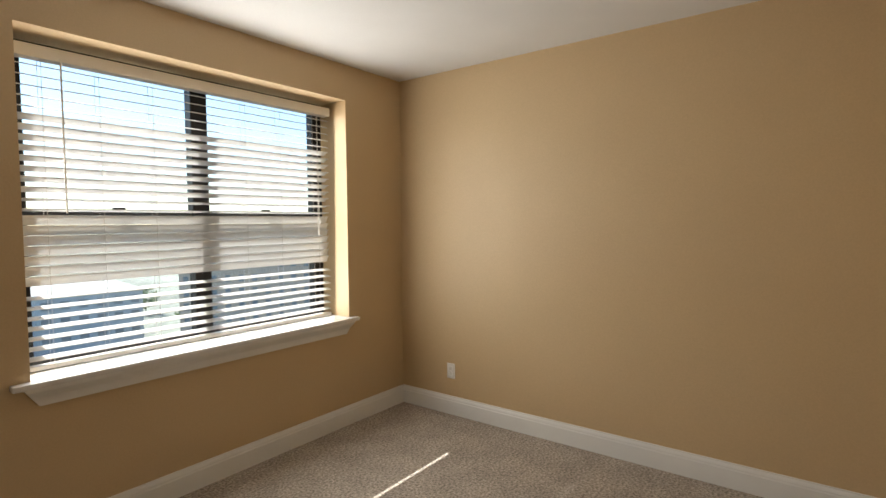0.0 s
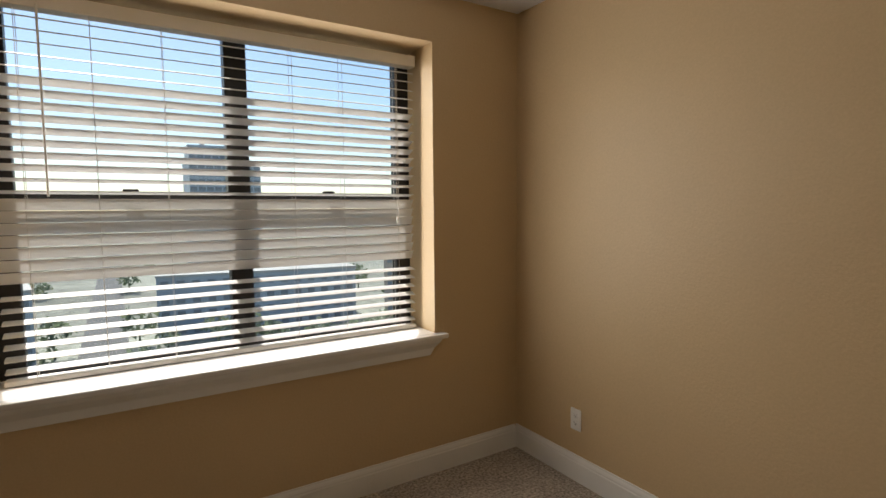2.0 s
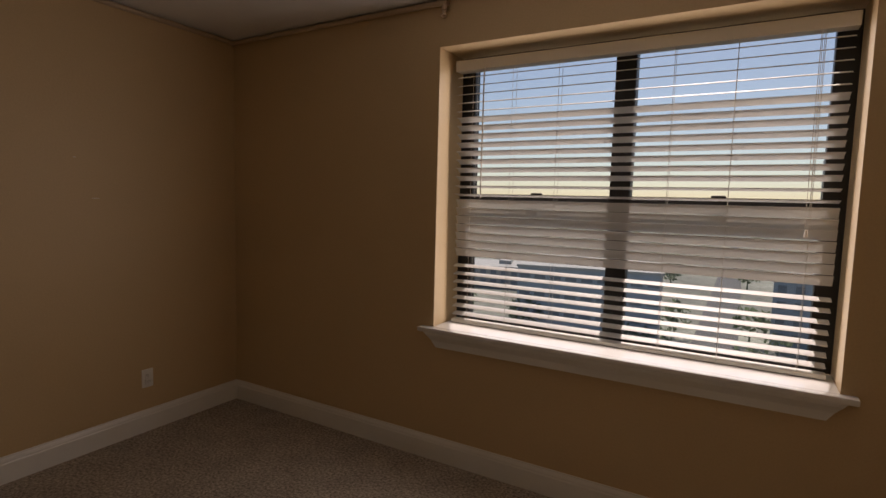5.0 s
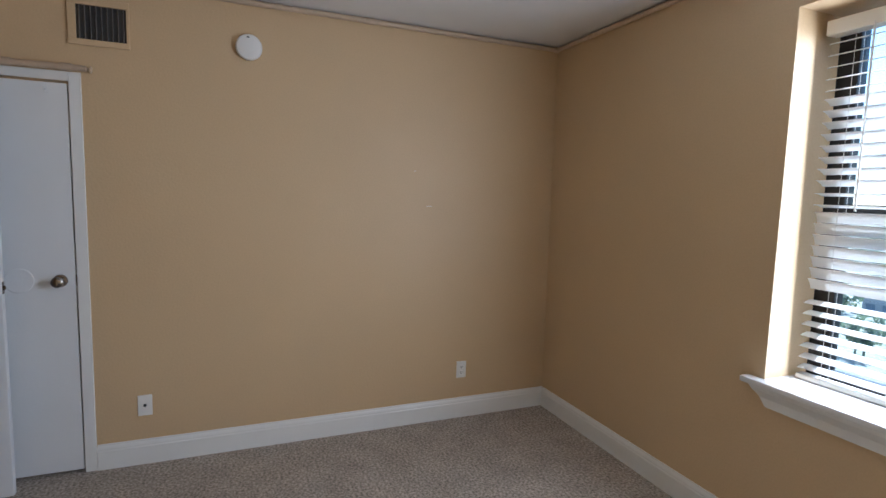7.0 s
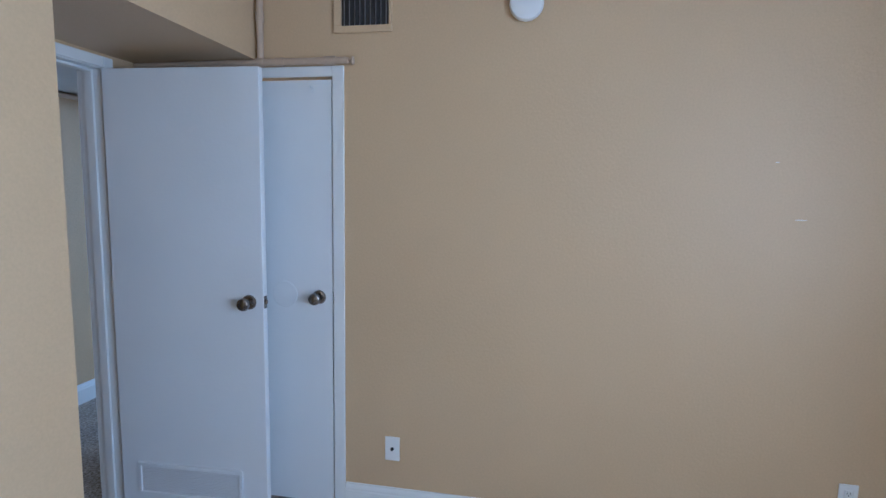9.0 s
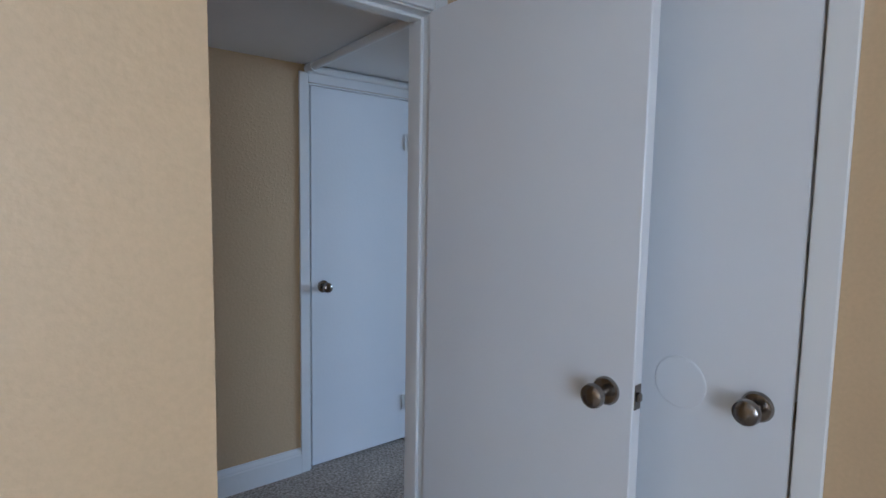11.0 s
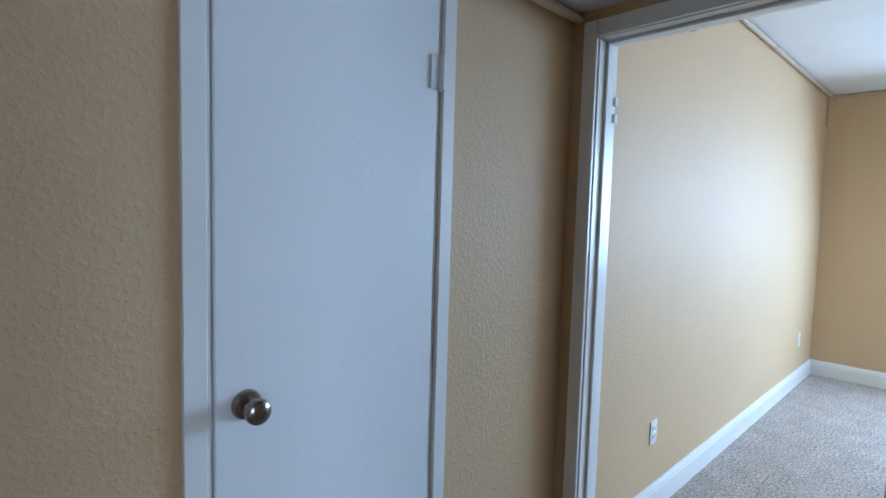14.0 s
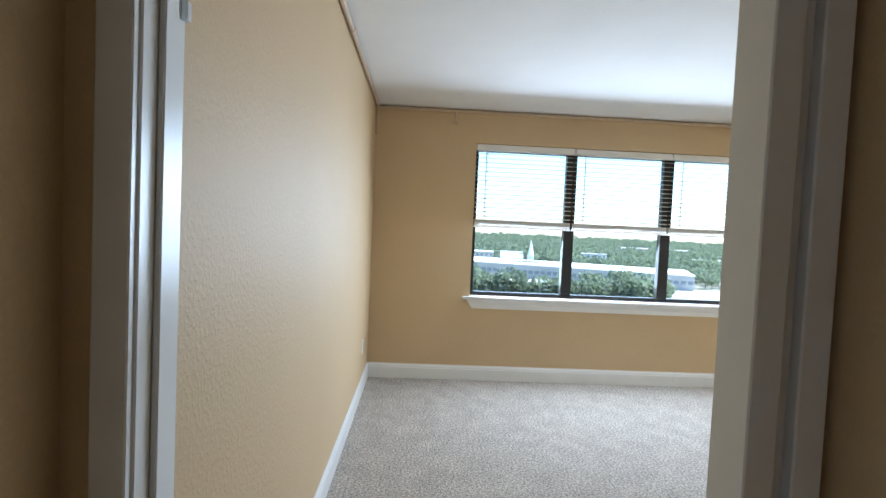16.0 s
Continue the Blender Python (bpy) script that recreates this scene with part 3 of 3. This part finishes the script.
pipe([(0.018, -3.165, 2.082), (0.018, -3.165, 2.518), (0.018, -0.018, 2.518), (1.72, -0.018, 2.518)], 0.0145, M_PIPE, "tan painted sprinkler pipe under the ceiling edge",
     couplings=[((0.018, -1.30, 2.518), (0.018, -1.36, 2.518)), ((1.66, -0.018, 2.518), (1.72, -0.018, 2.518)), ((0.018, -3.165, 2.26), (0.018, -3.165, 2.30))], heads=[((1.70, -0.018, 2.510), (1.70, -0.030, 2.440))])
pipe([(0.022, -3.80, 2.084), (0.022, -2.765, 2.084)], 0.0145, M_PIPE, "tan painted sprinkler pipe over the closet door",
     couplings=[((0.022, -2.86, 2.084), (0.022, -2.81, 2.084)), ((0.022, -3.05, 2.084), (0.022, -3.09, 2.084)), ((0.022, -3.185, 2.084), (0.022, -3.145, 2.084))], heads=[((0.022, -2.775, 2.084), (0.024, -2.725, 2.080))])
pipe([(0.095, -3.955, 2.106), (0.095, -4.998, 2.106), (-0.585, -4.998, 2.106)], 0.019, M_TRIM, "white painted sprinkler pipe crossing the hall ceiling", couplings=[((0.095, -4.93, 2.106), (0.095, -4.96, 2.106))])
pipe([(-0.587, -5.002, 2.106), (-1.185, -5.002, 2.106)], 0.017, M_PIPE, "tan painted sprinkler pipe along the hall wall", couplings=[((-0.60, -5.002, 2.106), (-0.65, -5.002, 2.106))], heads=[((-0.62, -4.998, 2.095), (-0.62, -4.994, 2.055))])
pipe([(-1.34, -4.95, 2.518), (-5.294, -4.95, 2.518), (-5.294, -0.91, 2.518)], 0.0145, M_PIPE, "tan painted sprinkler pipe round the second bedroom ceiling",
     couplings=[((-3.4, -4.95, 2.518), (-3.46, -4.95, 2.518)), ((-2.3, -4.95, 2.518), (-2.36, -4.95, 2.518)), ((-5.294, -4.27, 2.518), (-5.294, -4.205, 2.518)), ((-5.294, -3.95, 2.518), (-5.294, -3.90, 2.518))], heads=[((-5.290, -4.237, 2.512), (-5.272, -4.237, 2.405))])
pipe([(-5.18, -4.95, 2.505), (-5.18, -4.95, 2.25)], 0.012, M_PIPE, "short tan pipe drop in the window corner", couplings=[((-5.18, -4.95, 2.25), (-5.18, -4.95, 2.275))], name="pipe_drop")
pipe([(-2.02, -4.968, 2.34), (-2.02, -4.94, 2.32)], 0.018, M_PIPE, "tan painted sidewall sprinkler head", heads=[((-2.02, -4.942, 2.33), (-2.02, -4.925, 2.262))], name="sidewall_sprinkler")

# small bare chips in the paint
for at, rot, size in (((0.0005, -0.92, 1.44), (0, 90, 0), (0.003, 0.022, 1)), ((1.25, -3.1945, 1.19), (-90, 0, 0), (0.006, 0.0025, 1)), ((0.96, -5.0295, 1.07), (-90, 0, 0), (0.006, 0.005, 1)), ((0.0005, -1.02, 1.66), (0, 90, 0), (0.003, 0.008, 1))):
    bm = bmesh.new()
    lathe(bm, [(1.0, 0), (0.85, 0.0006), (0.2, 0.0008)], pose(*at, *rot) @ Matrix.Diagonal((*size, 1)), 9)
    structure("paint_chip", bm, M_SCAR, "small pale chip in the tan wall paint", "paint chip")

# warm ceiling lamp of the foyer, out of sight round the corner
M_GLOW = bpy.data.materials.new("warm_lamp_glass")
M_GLOW.use_nodes = True
M_GLOW.node_tree.nodes["Principled BSDF"].inputs["Emission Color"].default_value = (1.0, 0.62, 0.26, 1)
M_GLOW.node_tree.nodes["Principled BSDF"].inputs["Emission Strength"].default_value = 0.3
lampthing = thing("ceiling_light", (2.5, -5.5, HH), "warm lit round glass ceiling light in the foyer", "ceiling light")
part("shade", lathe(bmesh.new(), [(0.14, -0.012), (0.135, -0.05), (0.10, -0.08), (0.03, -0.095)], None, 28), M_GLOW, lampthing, smooth=True)
part("base", lathe(bmesh.new(), [(0.15, -0.012), (0.15, 0)], None, 28), M_PLATE, lampthing)
bulb = new("foyer_lamp", bpy.data.lights.new("foyer_lamp", "POINT"))
bulb.data.energy, bulb.data.color, bulb.data.shadow_soft_size = 0.7, (1.0, 0.52, 0.18), 0.12
bulb.location = (2.5, -5.5, HH - 0.24)

# ---- outside ----
GZ = -38.0
M_GROUND = material("grass_and_soil", (0.26, 0.265, 0.22), 0.95, vary=0.4, scale=0.02, grain=0.25, grain_scale=0.3)
# leaf colour lightened past real foliage to stand in for distant haze
M_LEAF = material("hazed_tree_foliage", (0.18, 0.215, 0.165), 0.8, vary=0.4, scale=0.05, grain=0.3, grain_scale=0.6)
leaf_nodes, leaf_links = M_LEAF.node_tree.nodes, M_LEAF.node_tree.links
leaf_mix, leaf_thin = leaf_nodes.new("ShaderNodeMixShader"), leaf_nodes.new("ShaderNodeBsdfTranslucent")
leaf_thin.inputs[0].default_value, leaf_mix.inputs[0].default_value = (0.20, 0.25, 0.15, 1), 0.45
leaf_links.new(leaf_nodes["Principled BSDF"].outputs[0], leaf_mix.inputs[1])
leaf_links.new(leaf_thin.outputs[0], leaf_mix.inputs[2])
leaf_links.new(leaf_mix.outputs[0], leaf_nodes["Material Output"].inputs[0])
M_CONC = material("pale_concrete", (0.46, 0.45, 0.43), 0.8, vary=0.08, scale=0.1)
M_ROOF = material("white_membrane_roof", (0.78, 0.78, 0.77), 0.7, vary=0.06, scale=0.05)
M_STONE = material("beige_brick", (0.52, 0.44, 0.37), 0.85, vary=0.08, scale=0.3)
M_BLUE = material("blue_grey_cladding", (0.40, 0.46, 0.52), 0.6, vary=0.1, scale=0.2)
M_PANE = material("dark_window_glass", (0.22, 0.25, 0.28), 0.3, vary=0.2, scale=0.4)
M_ASPHALT = material("asphalt", (0.10, 0.10, 0.10), 0.9, vary=0.15, scale=0.1)

bm = bmesh.new()
bmesh.ops.create_circle(bm, cap_ends=True, segments=64, radius=4600, matrix=Matrix.Translation((0, 0, GZ)))
structure("ground", bm, M_GROUND, "green and brown town ground far below", "ground")
footprints = []


def building(name, x, y, w, d, h, turn, storeys, bays, wallmat, roofmat, label, faces="s", win=(0.55, 0.5), tower=None):
    """A block with its roof slab, parapet and window panes; w along local x, front face at local -y."""
    th = tagged(new(name), label, "building")
    th.matrix_world = pose(x, y, GZ, 0, 0, turn)
    footprints.append((x, y, max(w, d) * 0.55))
    part("wall", box(-w / 2, w / 2, -d / 2, d / 2, 0, h), wallmat, th)
    bm = bmesh.new()
    bx(bm, -w / 2 - 0.3, w / 2 + 0.3, -d / 2 - 0.3, d / 2 + 0.3, h, h + 0.7)
    part("roof", bm, roofmat, th)
    part("roof_unit", box(-w * 0.2, -w * 0.1, -d * 0.1, d * 0.1, h + 0.7, h + 2.4), M_CONC, th)
    me = None
    sw, sh = w / bays, h / storeys
    for k in range(storeys):
        for i in range(bays):
            if me is None:
                bm = box(-sw * win[0] / 2, sw * win[0] / 2, -0.12, 0.1, -sh * win[1] / 2, sh * win[1] / 2)
                ob = part("window", bm, M_PANE, th)
                me = ob.data
            else:
                ob = new("window", me)
                ob.parent = th
            ob.location = (-w / 2 + (i + 0.5) * sw, -d / 2, (k + 0.52) * sh)
    return th


# west of the second bedroom: front faces look back to the flat (local -y towards +x is turn 90)
building("warehouse", -448, 122, 200, 70, 11, 68, 1, 40, M_CONC, M_ROOF, "long white-roofed warehouse among trees", win=(0.7, 0.25))
building("shop_building", -335, 60, 78, 14, 7, 80, 1, 12, M_CONC, M_ROOF, "low white flat-roofed building", win=(0.35, 0.3))
building("office_building", -545, 52, 42, 24, 16, 85, 3, 9, M_CONC, M_ROOF, "pale three-storey building beside the church")
building("courthouse", -618, 206, 30, 20, 15, 72, 2, 5, M_ROOF, M_CONC, "white columned building among trees", win=(0.4, 0.7))
building("school_building", -1120, 505, 150, 40, 12, 65, 2, 20, M_CONC, M_ROOF, "long pale building far off in the trees")
building("store_building", -730, 385, 80, 40, 9, 62, 1, 10, M_STONE, M_ROOF, "flat-roofed beige store building")
building("store_building", -660, 470, 70, 40, 9, 58, 1, 10, M_STONE, M_ROOF, "flat-roofed beige store building by a car park")
building("store_building", -830, 290, 50, 30, 8, 70, 1, 8, M_CONC, M_ROOF, "small white flat-roofed store building")
church = tagged(new("church"), "white church with a tall pointed spire", "church")
church.matrix_world = pose(-545, 108, GZ, 0, 0, 82)
footprints.append((-545, 108, 22))
part("wall", box(-26, -3, -8, 8, 0, 11), M_ROOF, church)
bm = bmesh.new()
for x in (-26.5, -2.5):
    for q in ((-8.6, 10.8), (8.6, 10.8), (0, 17.5)):
        bm.verts.new((x, q[0], q[1]))
bm.verts.ensure_lookup_table()
v = bm.verts
for f in ((0, 1, 2), (5, 4, 3), (0, 2, 5, 3), (2, 1, 4, 5), (1, 0, 3, 4)):
    bm.faces.new([v[i] for i in f])
part("roof", bm, M_BLUE, church)
part("tower", box(2, 9, -3.5, 3.5, 0, 14), M_ROOF, church)
part("spire", lathe(bmesh.new(), [(3.4, 14), (2.4, 18), (0.15, 30)], Matrix.Translation((5.5, 0, 0)), 8), M_ROOF, church)
# north of the bedroom
building("glass_tower", 57, 330, 38, 30, 66, 0, 16, 9, M_BLUE, M_BLUE, "blue-grey stepped office tower", win=(0.8, 0.6))
building("glass_tower", 51, 333, 24, 20, 76, 0, 18, 6, M_BLUE, M_BLUE, "blue-grey stepped office tower", win=(0.8, 0.6))
building("apartment_block", 112, 142, 70, 22, 37, -36, 9, 18, M_STONE, M_CONC, "beige brick apartment block with rows of windows", win=(0.38, 0.5))
building("garage_building", 45, 190, 62, 34, 19, -8, 4, 14, M_BLUE, M_CONC, "blue-grey block with rows of windows", win=(0.5, 0.5))
building("garage_building", -38, 165, 40, 40, 21, 10, 4, 9, M_BLUE, M_CONC, "blue-grey flat-roofed block beside a street", win=(0.7, 0.35))
building("store_building", 20, 120, 34, 18, 6, 5, 1, 8, M_STONE, M_CONC, "low beige store building", win=(0.5, 0.4))
building("store_building", -90, 240, 60, 30, 9, 14, 2, 12, M_CONC, M_CONC, "pale flat-roofed store building")
structure("road", box(-400, 500, 84, 98, GZ, GZ + 0.15), M_ASPHALT, "grey asphalt street", "road")
structure("road_cross", box(-8, 4, 98.2, 700, GZ, GZ + 0.13), M_ASPHALT, "grey asphalt side street", "road")
structure("car_park", box(-380, -300, 150, 230, GZ, GZ + 0.12), M_CONC, "pale concrete car park", "car park")

rng = np.random.default_rng(7)


def woods(name, spots, label):
    """Crowns made of many small leaf clumps, with gaps, and short trunks."""
    spots = np.array(spots)
    count, per = len(spots), 130
    size = spots[:, 2][:, None]
    h = size * rng.uniform(0.8, 1.2, (count, 1))
    d = rng.normal(size=(count, per, 3))
    d /= np.linalg.norm(d, axis=2, keepdims=True)
    reach = np.stack([size * 0.5, size * 0.5, h * 0.38], axis=2)
    c = d * reach * rng.uniform(0.5, 1.08, (count, per, 1))
    c += np.stack([spots[:, 0][:, None], spots[:, 1][:, None], GZ + h * 0.62], axis=2)
    a, b = rng.normal(size=(count, per, 3)), rng.normal(size=(count, per, 3))
    a *= (size * 0.085)[:, :, None] / np.linalg.norm(a, axis=2, keepdims=True)
    b *= (size * 0.085)[:, :, None] / np.linalg.norm(b, axis=2, keepdims=True)
    verts = np.stack([c + a, c + b, c - a, c - b], axis=2).reshape(-1, 3)
    faces = np.arange(len(verts)).reshape(-1, 4)
    foot = len(verts)
    r = spots[:, 2] * 0.035
    x, y, z = spots[:, 0], spots[:, 1], np.full(count, GZ)
    trunks = np.stack([np.stack([x - r, y, z], 1), np.stack([x + r, y, z], 1), np.stack([x, y + r, z], 1), np.stack([x, y, z + h[:, 0] * 0.7], 1)], axis=1).reshape(-1, 3)
    verts = [tuple(v) for v in np.concatenate([verts, trunks]).tolist()]
    faces = [tuple(f) for f in faces.tolist()]
    for k in range(foot, foot + 4 * count, 4):
        faces += [(k, k + 1, k + 3), (k + 1, k + 2, k + 3), (k + 2, k, k + 3)]
    me = bpy.data.meshes.new(name)
    me.from_pydata(verts, [], faces)
    me.materials.append(M_LEAF)
    return tagged(new(name, me), label, "trees", kind="stuff")


def free(x, y):
    return all((x - a) ** 2 + (y - b) ** 2 > r * r for a, b, r in footprints)


west, north = [], []
while len(west) < 4200:
    far = 290 + 2600 * rng.random() ** 1.7
    ang = rng.uniform(-0.05, 0.75)
    x, y = -far, far * math.tan(ang) - 4
    if free(x, y) and not (-392 < x < -290 and 140 < y < 240):
        west.append((x, y, rng.uniform(8, 15) * (1 + far / 4000)))
while len(north) < 420:
    far = 70 + 1400 * rng.random() ** 1.6
    ang = rng.uniform(-0.75, 0.85)
    x, y = far * math.tan(ang), far
    if free(x, y) and not 80 < y < 102 and not -10 < x < 6:
        north.append((x, y, rng.uniform(6, 11)))
woods("western_woods", west, "dense green town trees reaching the horizon")
woods("northern_trees", north, "scattered green street trees far below")
